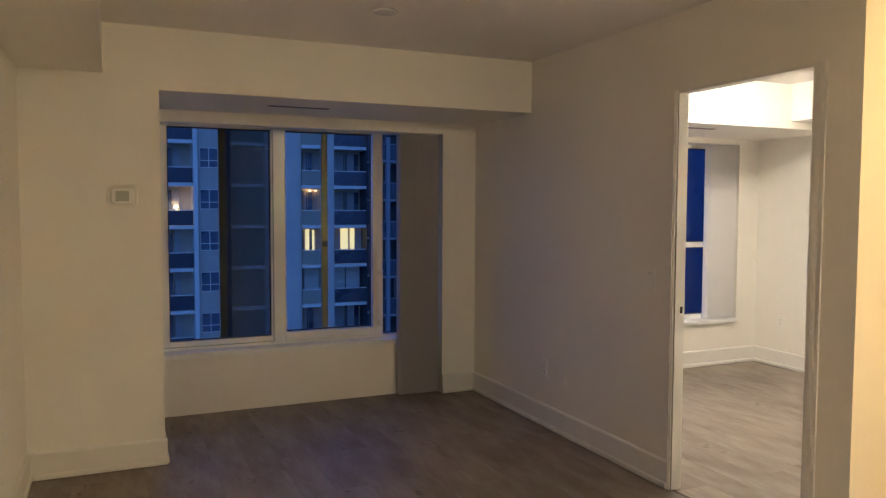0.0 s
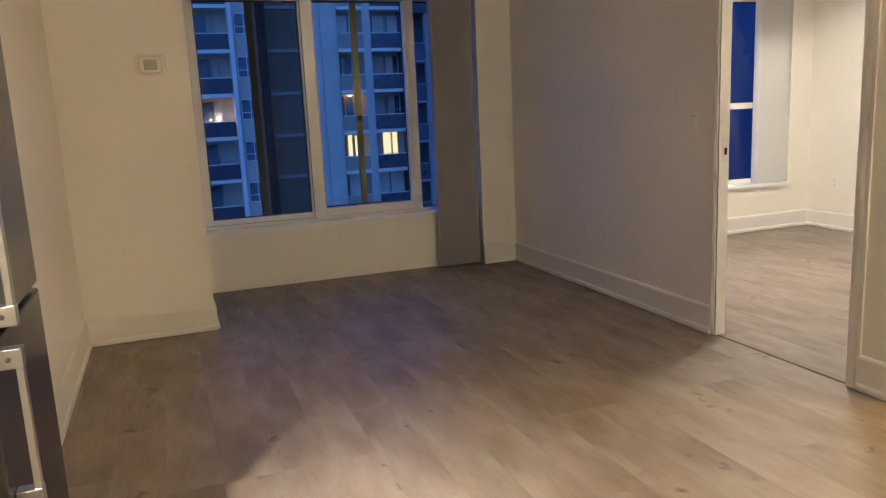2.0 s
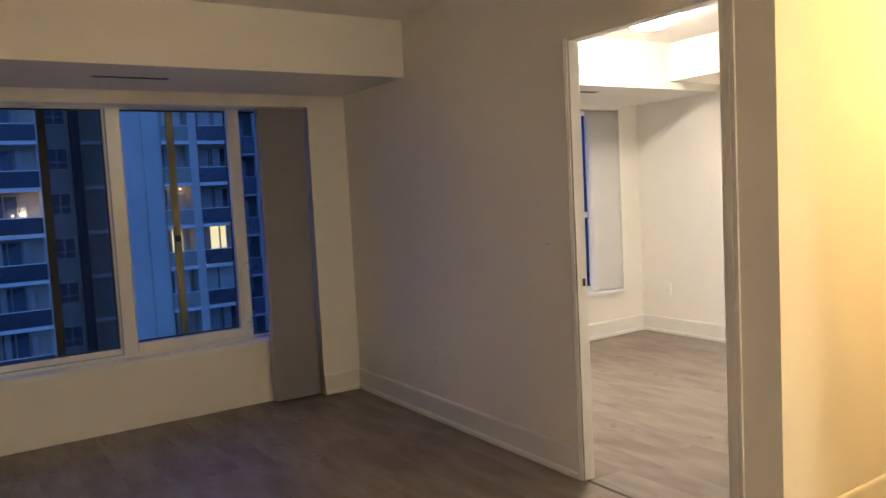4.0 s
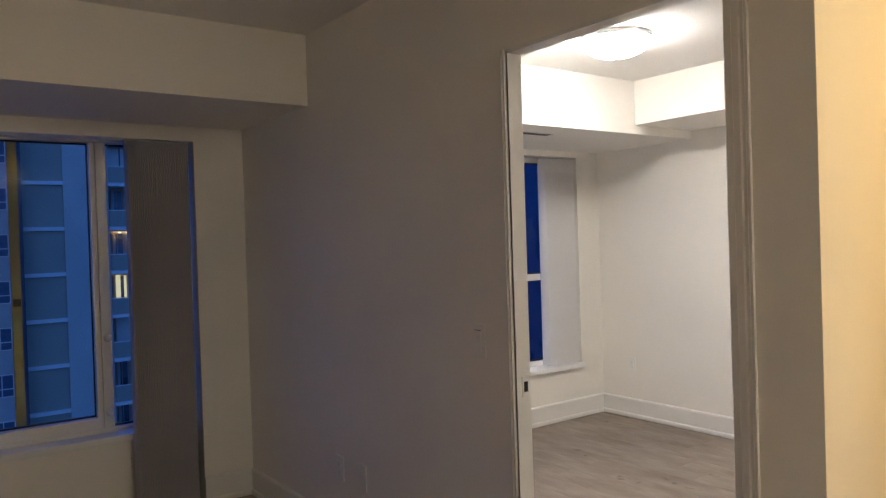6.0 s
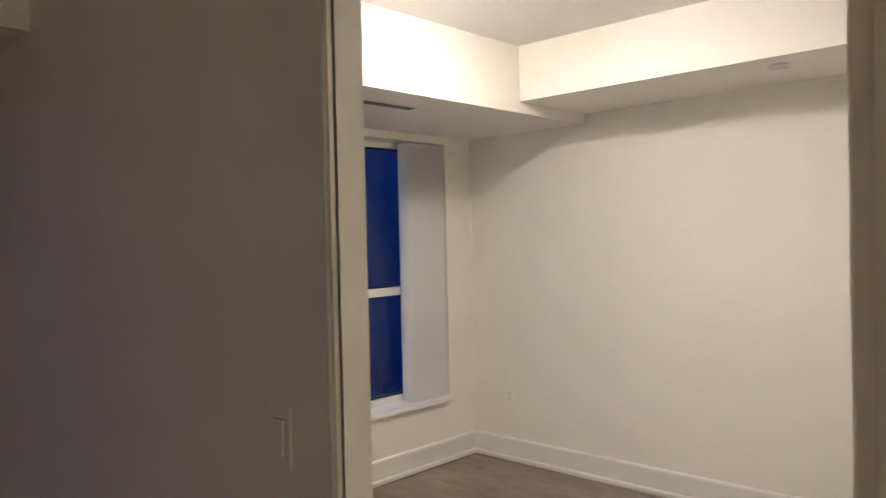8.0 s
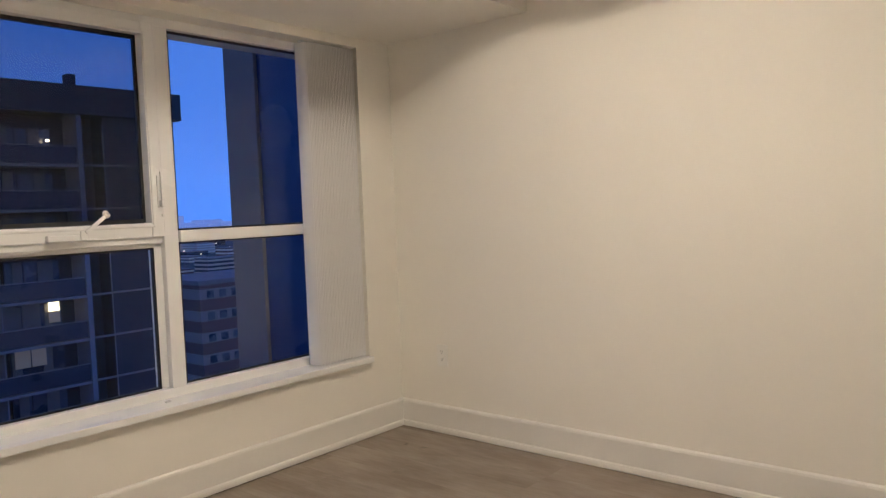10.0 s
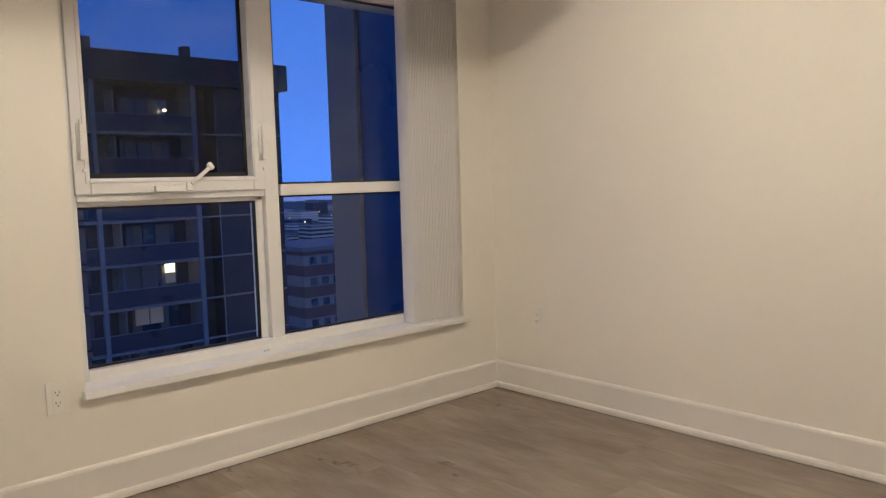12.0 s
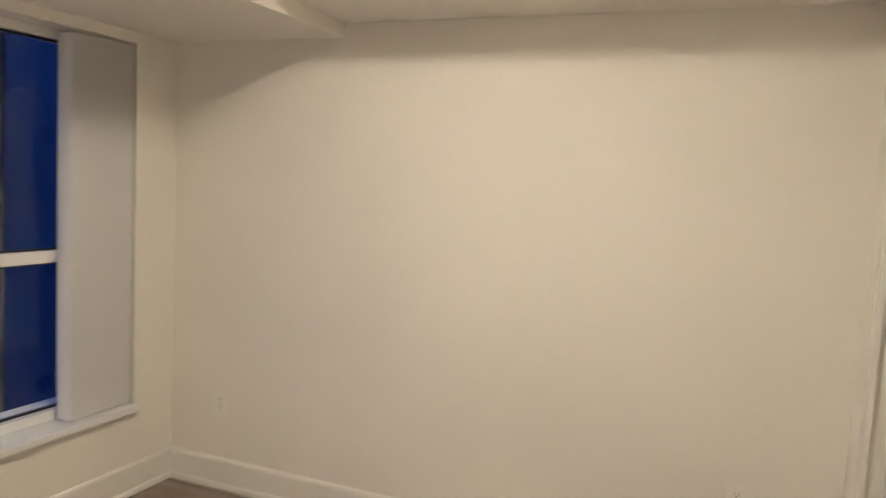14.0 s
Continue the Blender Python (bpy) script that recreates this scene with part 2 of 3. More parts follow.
# ---- large structure ----
wall_west = structure(boxes("wall_west", [
    (WEST - 0.12, WEST, 1.98, COLY, 0, H), (-3.58, WEST - 0.12, 1.98, 2.10, 0, H),
    (-3.70, -3.58, -3.2, 2.10, 0, H)], PAINT), "off-white painted wall beside the kitchen")
wall_column = structure(boxes("wall_column", [(WEST - 0.12, COLX, COLY, OUT, 0, H)], PAINT),
                        "off-white painted column with a thermostat beside the window")
wall_north = structure(boxes("wall_north", [
    (-0.283, 0, NWALL, OUT, 0, SOFF), (COLX, -0.283, NWALL, NWALL + 0.12, 2.035, SOFF),
    (COLX, -0.283, 5.13, OUT, 0, 0.40), (COLX, -0.283, 5.24, OUT, 2.06, SOFF)], PAINT),
    "off-white wall round the living room window")
bulkhead_window = structure(boxes("bulkhead_window", [(COLX, 0, COLY, OUT, SOFF, H)], PAINT),
                            "off-white dropped bulkhead above the window", "bulkhead")
bulkhead_west = structure(boxes("bulkhead_west", [(WEST, -2.67, -3.2, COLY, 2.19, H), (-3.58, WEST, -3.2, 1.98, 2.19, H)], PAINT),
                          "off-white dropped bulkhead along the kitchen wall", "bulkhead")
wall_shared = structure(boxes("wall_shared", [
    (0, WT, DOOR1, OUT, 0, H), (0, WT, CORNER, DOOR0, 0, H), (0, WT, DOOR0, DOOR1, DOORH, H)], PAINT),
    "off-white wall with the open bedroom doorway")
wall_bed_north = structure(boxes("wall_bed_north", [
    (WT, 0.85, BNORTH, OUT, 0, BSOFF), (2.75, EAST, BNORTH, OUT, 0, BSOFF),
    (0.85, 2.75, BNORTH, OUT, 0, 0.40), (0.85, 2.75, BNORTH, OUT, 2.06, BSOFF)], PAINT),
    "off-white bedroom wall round the window")
wall_bed_east = structure(boxes("wall_bed_east", [(EAST, EAST + 0.13, CORNER, OUT, 0, H)], PAINT), "plain off-white bedroom wall")
wall_bed_south = structure(boxes("wall_bed_south", [
    (WT, EAST, CORNER, 1.785, 0, H), (1.20, 1.30, 1.785, 2.045, 0, H),
    (1.20, 1.45, 2.045 - 0.10, 2.045, 0, H), (2.60, EAST, 2.045 - 0.10, 2.045, 0, H), (1.45, 2.60, 2.045 - 0.10, 2.045, 2.06, H)], PAINT),
    "off-white wall between the bedroom and the hall")
bulkhead_bed = structure(boxes("bulkhead_bed", [(WT, EAST, 4.065, OUT, BSOFF, H), (2.365, EAST, 2.045, 4.065, 2.168, H)], PAINT),
                         "off-white dropped bulkhead round the bedroom ceiling", "bulkhead")
wall_hall = structure(boxes("wall_hall", [
    (0, 0.12, -3.2, 0.35, 0, H), (0.12, 2.6, 0.23, 0.35, 0, H), (2.6, 2.72, 0.35, CORNER, 0, H), (-3.70, 0.12, -3.32, -3.2, 0, H)], PAINT),
    "off-white walls of the hall and kitchen")
ceiling = structure(boxes("ceiling", [
    (-3.70, WT, -3.32, OUT, H, H + 0.2), (WT, EAST + 0.13, 0.23, OUT, H, H + 0.2)], CEIL), "white painted ceiling", "ceiling")
floor = structure(boxes("floor", [
    (-3.70, WT, -3.32, OUT, -0.25, -0.012), (WT, EAST + 0.13, 0.23, OUT, -0.25, -0.012)], SUBFLOOR),
    "grey-brown wood-look vinyl plank floor", "floor")

# baseboards with a shoe moulding
BASE = [(0, 0.002), (0.021, 0.002), (0.024, 0.005), (0.024, 0.020), (0.021, 0.029), (0.013, 0.034), (0.013, 0.136), (0.010, 0.145), (0.004, 0.150), (0, 0.151)]


def base(a, b, inward):
    return structure(extrude_profile("baseboard", BASE, a, b, TRIM, inward), "white painted baseboard with a shoe moulding", "baseboard")


base((0, DOOR1 + 0.016), (0, NWALL), (-1, 0))
base((0, CORNER), (0, DOOR0 - 0.052), (-1, 0))
base((-0.283, NWALL), (0, NWALL), (0, -1))
base((WEST, COLY), (COLX + 0.012, COLY), (0, -1))
base((COLX, COLY), (COLX, 5.13), (1, 0))
base((WEST, 1.98), (WEST, COLY), (1, 0))
base((0, CORNER), (2.6, CORNER), (0, -1))
base((WT, BNORTH), (EAST, BNORTH), (0, -1))
base((EAST, 2.045), (EAST, BNORTH), (-1, 0))
base((WT, DOOR1 + 0.016), (WT, BNORTH), (1, 0))
base((2.67, 2.045), (EAST, 2.045), (0, 1))

# door lining and casings of the open pocket doorway
CAS = [(0, 0), (0.007, 0), (0.010, 0.003), (0.010, 0.018), (0.012, 0.021), (0.012, 0.036), (0.008, 0.040), (0.008, 0.047), (0.013, 0.051), (0.013, 0.057), (0, 0.057)]


# narrow moulding with a stepped reveal, for the strike side
CASN = [(0, 0), (0.003, 0), (0.003, 0.007), (0.011, 0.010), (0.012, 0.015), (0.006, 0.018), (0.006, 0.020), (0.013, 0.023), (0.013, 0.0285), (0, 0.0285)]


def casing_part(parent, along, x, out, y, z0, z1, toward, prof, wide=1.0, deep=1.0):
    """An upright casing on plane x facing out, its inner edge at y and widening toward; or a head piece. wide and deep scale its width and depth."""
    bm = bmesh.new()
    rows = []
    for e in (z0, z1):
        if along == "z":
            rows.append([bm.verts.new((x + out * o * deep, y + toward * w * wide, e)) for o, w in prof])
        else:
            rows.append([bm.verts.new((x + out * o * deep, e, y + w * wide)) for o, w in prof])
    k = len(prof)
    for i in range(k):
        j = (i + 1) % k
        bm.faces.new((rows[0][i], rows[0][j], rows[1][j], rows[1][i]))
    bm.faces.new(rows[0])
    bm.faces.new(rows[1][::-1])
    return finish(bm, "casing", TRIM, parent)


door_frame = structure(boxes("door_frame", [
    (-0.004, WT + 0.004, DOOR1 - 0.014, DOOR1 - 0.001, 0, DOORH - 0.014), (-0.004, WT + 0.004, DOOR0 + 0.001, DOOR0 + 0.014, 0, DOORH - 0.014),
    (-0.004, WT + 0.004, DOOR0 + 0.001, DOOR1 - 0.001, DOORH - 0.014, DOORH - 0.001)], TRIM),
    "white painted frame of the open bedroom doorway", "door frame")
for px, out in ((-0.001, -1), (WT + 0.001, 1)):
    casing_part(door_frame, "z", px, out, DOOR1 - 0.0135, 0, DOORH - 0.001, 1, CASN)
    casing_part(door_frame, "z", px, out, DOOR0 + 0.0135, 0, DOORH - 0.001, -1, CAS, 1.12, 0.7)
strike = boxes("strike_plate", [(0.018, 0.050, DOOR1 - 0.0165, DOOR1 - 0.0142, 0.912, 0.978)], TRIM, door_frame, 0.0008)
latch_hole = boxes("latch_hole", [(0.026, 0.042, DOOR1 - 0.0185, DOOR1 - 0.0167, 0.928, 0.962)], SLOT, door_frame)
threshold = structure(boxes("threshold", [(0.006, 0.018, DOOR0 + 0.014, DOOR1 - 0.014, -0.004, 0.003)], BRONZE),
                      "thin dark metal strip across the doorway floor", "threshold")

# closet doorway at the end of the bedroom wall
closet = structure(boxes("closet_door", [(1.47, 2.58, 1.975, 2.000, 0.01, 2.045)], TRIM), "plain white closed closet door", "door")
bm = bmesh.new()
for o0, o1, a0, a1 in ((0, 0.016, 2.585, 2.600), (0, 0.010, 2.600, 2.615), (0, 0.016, 2.615, 2.632), (0, 0.011, 2.632, 2.645), (0, 0.018, 2.645, 2.662)):
    add_box(bm, a0, a1, 2.0451, 2.0451 + o1, 0, 2.10)
finish(bm, "casing", TRIM, closet)

# ---- windows ----


def ring(items, x0, x1, y0, y1, z0, z1, w, wb=None, wt=None):
    """Boxes of a rectangular frame of width w."""
    wb, wt = wb or w, wt or w
    items += [(x0, x0 + w, y0, y1, z0, z1), (x1 - w, x1, y0, y1, z0, z1),
              (x0 + w, x1 - w, y0, y1, z0, z0 + wb), (x0 + w, x1 - w, y0, y1, z1 - wt, z1)]


def pane(parent, x0, x1, y, z0, z1, glass=GLASS):
    ob = boxes("pane", [(x0, x1, y, y + 0.006, z0, z1)], glass, parent)
    ob.visible_shadow = False
    return ob


def gasket(parent, x0, x1, y, z0, z1, w=0.009):
    it = []
    ring(it, x0, x1, y - 0.006, y + 0.012, z0, z1, w)
    return boxes("gasket", it, GASKET, parent)


def handle_on(parent, x, y, z):
    """A slim upright sash lock: base plate, tapered lever with a thumb pad, and the keeper pin below."""
    bm = bmesh.new()
    add_box(bm, x - 0.013, x + 0.013, y - 0.008, y, z - 0.075, z + 0.060)
    add_box(bm, x - 0.010, x + 0.008, y - 0.034, y - 0.0082, z - 0.072, z - 0.045)
    for k in range(5):
        w = 0.009 - 0.0012 * k
        add_box(bm, x - w, x + w * 0.6, y - 0.034 + 0.003 * k, y - 0.021 + 0.002 * k, z - 0.0448 + 0.024 * k, z - 0.0212 + 0.024 * k)
    add_box(bm, x + 0.002, x + 0.014, y - 0.010, y, z - 0.115, z - 0.104)
    return finish(bm, "handle", VINYL, parent, 0.0022)


# living room window
win1 = []
Y0, Y1 = 5.245, 5.33
ring(win1, COLX, -0.283, Y0, Y1, 0.40, 2.06, 0.05, 0.06, 0.02)
win1 += [(-1.548, -1.464, Y0 - 0.01, Y1, 0.46, 2.04), (-0.745, -0.690, Y0, Y1, 0.46, 2.04)]
window_1 = structure(boxes("window_1", win1, VINYL, None, 0.004), "white vinyl living room window with a sliding sash", "window")
it = []
it += [(-2.337, -2.281, Y0 + 0.02, Y1 - 0.01, 0.462, 2.045), (-1.562, -1.549, Y0 + 0.02, Y1 - 0.01, 0.462, 2.045),
       (-2.281, -1.562, Y0 + 0.02, Y1 - 0.01, 0.462, 0.500), (-2.281, -1.562, Y0 + 0.02, Y1 - 0.01, 2.033, 2.045)]
boxes("sash", it, VINYL, window_1, 0.003)
it = []
ring(it, -1.462, -0.747, Y0 - 0.005, Y1 - 0.02, 0.462, 2.045, 0.006, 0.062, 0.012)
it += [(-0.775, -0.747, Y0 - 0.005, Y1 - 0.02, 0.512, 2.033)]
boxes("sash", it, VINYL, window_1, 0.002)
for x0, x1, z0 in ((-2.283, -1.560, 0.498), (-1.460, -0.771, 0.524), (-0.690, -0.333, 0.46)):
    pane(window_1, x0, x1, 5.295, z0, 2.033, CLEARGLASS)
    gasket(window_1, x0, x1, 5.295, z0, 2.034)
boxes("sill", [(COLX + 0.002, -0.285, 5.112, 5.25, 0.402, 0.440)], SILL, window_1, 0.004)
for z in (0.52, 0.93):
    bm = bmesh.new()
    lathe(bm, [(0.012, 0), (0.020, 0.004), (0.021, 0.016), (0.014, 0.024)], 0, 0, 0, 16)
    k = finish(bm, "knob", VINYL, window_1, smooth=True)
    k.matrix_basis = pose(-0.715, Y0 - 0.002, z + 0.03, 90, 0, 0)
for z in (1.22, 1.33):
    boxes("bolt", [(COLX + 0.018, COLX + 0.030, Y0 - 0.012, Y0, z, z + 0.02)], SLOT, window_1, 0.002)

# outer sliding sash stiles and the insect screen
each("stile", [(-1.922, -1.872, 5.345, 5.375, 0.47, 2.04)], GASKET, window_1, 0.003)
each("stile", [(-1.155, -1.108, 5.345, 5.375, 0.47, 2.04)], STILE, window_1, 0.003)
each("latch", [(-1.150, -1.113, 5.325, 5.344, 1.16, 1.20)], GASKET, window_1, 0.003)
screen_part = boxes("insect_screen", [(-1.872, -1.50, 5.358, 5.3595, 0.47, 2.04)], MESH, window_1)
screen_part.visible_shadow = False

# bedroom window
BX0, BX1 = 0.85, 2.75
win2 = []
W0, W1 = 5.085, 5.17
ring(win2, BX0, BX1, W0, W1, 0.425, 2.06, 0.05, 0.045, 0.04)
win2 += [(1.640, 1.758, W0 + 0.030, W1, 0.47, 2.02), (1.671, 1.735, W0 - 0.006, W0 + 0.029, 0.47, 2.02),
         (BX0 + 0.05, 1.670, W0 + 0.030, W1 - 0.001, 1.083, 1.150), (BX0 + 0.05, 1.670, W0, W0 + 0.029, 1.102, 1.150),
         (1.759, BX1 - 0.05, W0 + 0.012, W1 - 0.001, 1.100, 1.152)]
window_2 = structure(boxes("window_2", win2, VINYL, None, 0.004), "white vinyl bedroom window with an awning sash", "window")
it = []
ring(it, 0.893, 1.668, W0 - 0.016, W1 - 0.03, 1.130, 2.03, 0.055, 0.060, 0.05)
boxes("sash", it, VINYL, window_2, 0.005)
it = []
ring(it, 0.930, 1.630, W0 - 0.020, W0 + 0.0, 1.172, 1.99, 0.012)
boxes("bead", it, VINYL, window_2, 0.003)
for x0, x1, z0, z1 in ((0.940, 1.618, 1.192, 1.98), (0.90, 1.640, 0.47, 1.083), (1.756, 2.70, 1.152, 2.02), (1.756, 2.70, 0.47, 1.10)):
    pane(window_2, x0, x1, 5.125, z0, z1)
    gasket(window_2, x0, x1, 5.125, z0, z1, 0.016 if z1 == 1.98 else 0.008)
awning_screen = boxes("insect_screen", [(0.945, 1.612, 5.150, 5.1512, 1.196, 1.975)], FINEMESH, window_2)
awning_screen.visible_shadow = False
boxes("sill", [(BX0 - 0.012, BX1 + 0.002, 4.938, 4.970, 0.400, 0.430), (BX0 + 0.001, BX1 - 0.001, 4.970, 5.09, 0.400, 0.430)], SILL, window_2, 0.004)
boxes("sill_latch", [(1.60, 1.625, 5.02, 5.034, 0.4305, 0.436)], VINYL, window_2, 0.002)
handle_on(window_2, 0.920, W0 - 0.016, 1.33)
handle_on(window_2, 1.655, W0 - 0.016, 1.33)
bm = bmesh.new()
add_box(bm, 1.18, 1.33, W0 - 0.042, W0 - 0.016, 1.133, 1.158)
add_box(bm, 1.30, 1.325, W0 - 0.050, W0 - 0.042, 1.135, 1.172)
crank_base = finish(bm, "crank_base", VINYL, window_2, 0.004)
bm = bmesh.new()
add_box(bm, -0.008, 0.10, -0.006, 0.006, -0.007, 0.007)
lathe(bm, [(0.006, -0.012), (0.012, -0.010), (0.013, 0.012), (0.008, 0.018)], 0.10, 0, 0, 12)
crank = finish(bm, "crank_arm", VINYL, window_2, 0.002)
crank.matrix_basis = pose(1.325, W0 - 0.052, 1.168, 0, -38, 0)

# ---- vertical blinds, stacked at one side ----


def vertical_blind(x0, x1, y0, y1, z0, z1, count, vinyl, label):
    top = new("vertical_blind")
    top.location = ((x0 + x1) / 2, (y0 + y1) / 2, z0)
    tagged(top, label, "blind", "vertical blinds at the windows")
    w, h = (y1 - y0) / 2, z1 - z0 - 0.014
    bm = bmesh.new()
    k, th = 6, 0.0016
    front, back = [], []
    for i in range(k + 1):
        v = -w + 2 * w * i / k
        bow = -0.006 * (1 - (v / w) ** 2)
        front.append([bm.verts.new((bow, v, 0)), bm.verts.new((bow, v, h))])
        back.append([bm.verts.new((bow + th, v, 0)), bm.verts.new((bow + th, v, h))])
    for i in range(k):
        bm.faces.new((front[i][0], front[i][1], front[i + 1][1], front[i + 1][0]))
        bm.faces.new((back[i][0], back[i + 1][0], back[i + 1][1], back[i][1]))
        for e in (0, 1):
            bm.faces.new((front[i][e], front[i + 1][e], back[i + 1][e], back[i][e]))
    for i in (0, k):
        bm.faces.new((front[i][0], back[i][0], back[i][1], front[i][1]))
    first = finish(bm, "vane", vinyl, top)
    step = (x1 - x0) / count
    rng = random.Random(int(x0 * 100))
    for i in range(count):
        ob = first if i == 0 else new("vane", first.data)
        ob.parent = top
        ob.matrix_basis = pose(x0 - top.location.x + step * (i + 0.2), 0.0, rng.uniform(0, 0.004), 0, 0, rng.uniform(-0.5, 0.5) * 520 * step if i else 0)
    boxes("head_rail", [(x0 - top.location.x - 0.005, x1 - top.location.x + 0.005, -0.012, 0.012, h + 0.003, z1 - z0)], VINYL, top, 0.003)
    return top


vertical_blind(-0.630, -0.310, 5.010, 5.098, 0.016, 2.034, 72, SHADEDBLIND, "stacked pale vinyl vertical blind hanging to the floor")
vertical_blind(2.420, 2.742, 4.985, 5.072, 0.434, 2.058, 32, BLIND, "stacked white vinyl vertical blind on the window sill")

# ---- small fixtures on walls and ceilings ----


def wall_plate(name, place, yaw, w, h, label, category, kind="outlet", group=""):
    """A bevelled cover plate facing -y before its turn."""
    top = new(name)
    top.matrix_basis = pose(*place, 0, 0, yaw)
    tagged(top, label, category, group)
    boxes("plate", [(-w / 2, w / 2, -0.006, 0, -h / 2, h / 2)], PLASTIC, top, 0.002)
    if kind == "outlet":
        boxes("insert", [(-0.017, 0.017, -0.0085, -0.006, -0.034, 0.034)], PLASTIC, top, 0.001)
        it = []
        for s in (-0.019, 0.019):
            it += [(-0.0075, -0.0055, -0.0092, -0.0085, s - 0.001, s + 0.007), (0.0055, 0.0075, -0.0092, -0.0085, s - 0.001, s + 0.007),
                   (-0.002, 0.002, -0.0092, -0.0085, s - 0.010, s - 0.006)]
        each("slot", it, SLOT, top)
    elif kind == "switch":
        bm = bmesh.new()
        add_box(bm, -0.017, 0.017, -0.009, -0.006, -0.034, 0.034)
        ob = finish(bm, "rocker", PLASTIC, top, 0.0012)
        boxes("gap", [(-0.018, 0.018, -0.0066, -0.006, 0.0342, 0.036)], SLOT, top)
    else:
        boxes("blank_insert", [(-0.016, 0.016, -0.0075, -0.006, -0.03, 0.03)], PLASTIC, top, 0.001)
    return top


OUTG = "wall outlets"
wall_plate("wall_outlet", (0, 3.925, 0.392), 90 + 180, 0.072, 0.116, "white plastic duplex outlet low on the wall", "outlet", "outlet", OUTG)
wall_plate("wall_jack", (0, 3.72, 0.396), 270, 0.072, 0.116, "white blank cable plate low on the wall", "wall plate", "blank")
wall_plate("light_switch", (0, 2.866, 1.086), 270, 0.072, 0.116, "white rocker light switch by the doorway", "switch", "switch")
wall_plate("wall_outlet", (0.755, BNORTH, 0.422), 0, 0.072, 0.116, "white plastic duplex outlet below the window", "outlet", "outlet", OUTG)
wall_plate("wall_outlet", (EAST, 4.665, 0.420), 270, 0.072, 0.116, "white plastic duplex outlet near the corner", "outlet", "outlet", OUTG)
wall_plate("wall_outlet", (EAST, 2.38, 0.440), 270, 0.072, 0.116, "white plastic duplex outlet on the plain wall", "outlet", "outlet", OUTG)

# thermostat on the column


def rounded_plate(name, w, h, y0, y1, r, mat, parent, bevel):
    """An upright plate with round corners, from y0 at the wall out to y1."""
    bm = bmesh.new()
    rim = []
    for cx, cz, a0 in ((w / 2 - r, h / 2 - r, 0), (r - w / 2, h / 2 - r, 90), (r - w / 2, r - h / 2, 180), (w / 2 - r, r - h / 2, 270)):
        rim += [(cx + r * math.cos(radians(a0 + k * 18)), cz + r * math.sin(radians(a0 + k * 18))) for k in range(6)]
    rings = [[bm.verts.new((x * f, y, z * f)) for x, z in rim] for y, f in ((y0, 1.0), (y1 + bevel, 1.0), (y1, 1 - 2 * bevel / w))]
    for a, b in zip(rings, rings[1:]):
        for i in range(len(rim)):
            j = (i + 1) % len(rim)
            bm.faces.new((a[i], a[j], b[j], b[i]))
    bm.faces.new(rings[0])
    bm.faces.new(rings[-1][::-1])
    return finish(bm, name, mat, parent)


thermostat = new("thermostat")
thermostat.location = (-2.586, COLY, 1.524)
tagged(thermostat, "white plastic thermostat with a small grey display", "thermostat")
rounded_plate("back_plate", 0.160, 0.116, 0, -0.007, 0.030, PAINT, thermostat, 0.003)
rounded_plate("body", 0.122, 0.092, -0.0068, -0.028, 0.022, PLASTIC, thermostat, 0.008)
boxes("display", [(-0.034, 0.034, -0.0295, -0.028, -0.028, 0.028)], SCREEN, thermostat)
each("button", [(0.043, 0.055, -0.031, -0.028, 0.002, 0.020), (0.043, 0.055, -0.031, -0.028, -0.022, -0.004)], PLASTIC, thermostat, 0.001)


def slot_vent(x0, x1, y, z, label):
    top = new("air_vent")
    top.location = ((x0 + x1) / 2, y, z)
    tagged(top, label, "vent", "ceiling vents")
    w = (x1 - x0) / 2
    fr = [(-w, w, -0.040, -0.026, -0.005, -0.0005), (-w, w, 0.026, 0.040, -0.005, -0.0005),
          (-w, -w + 0.012, -0.026, 0.026, -0.005, -0.0005), (w - 0.012, w, -0.026, 0.026, -0.005, -0.0005)]
    boxes("frame", fr, VINYL, top, 0.001)
    # solid grey strips stand in for the shade inside the vent slots
    each("slot_shade", [(-w + 0.012, w - 0.012, -0.022, -0.006, -0.0062, -0.0005), (-w + 0.012, w - 0.012, 0.006, 0.022, -0.0062, -0.0005)], VENTGREY, top)
    return top


slot_vent(-1.72, -1.315, 4.50, SOFF, "white slot air vent under the bulkhead")
slot_vent(1.42, 1.83, 4.33, BSOFF, "white slot air vent under the bedroom bulkhead")


def sprinkler_cap(x, y, z, r, label):
    bm = bmesh.new()
    lathe(bm, [(r * 0.8, 0), (r * 0.86, -0.006), (r, -0.008), (r, -0.012), (r * 0.9, -0.015), (0.004, -0.016)], 0, 0, 0, 28)
    ob = finish(bm, "sprinkler_cap", VINYL, None, smooth=False)
    ob.location = (x, y, z)
    return tagged(ob, label, "sprinkler cap", "flush ceiling caps")


sprinkler_cap(-1.36, 3.28, H, 0.065, "round white flush cap on the ceiling")
sprinkler_cap(2.53, 2.80, 2.168, 0.045, "small round white cap under the bulkhead")


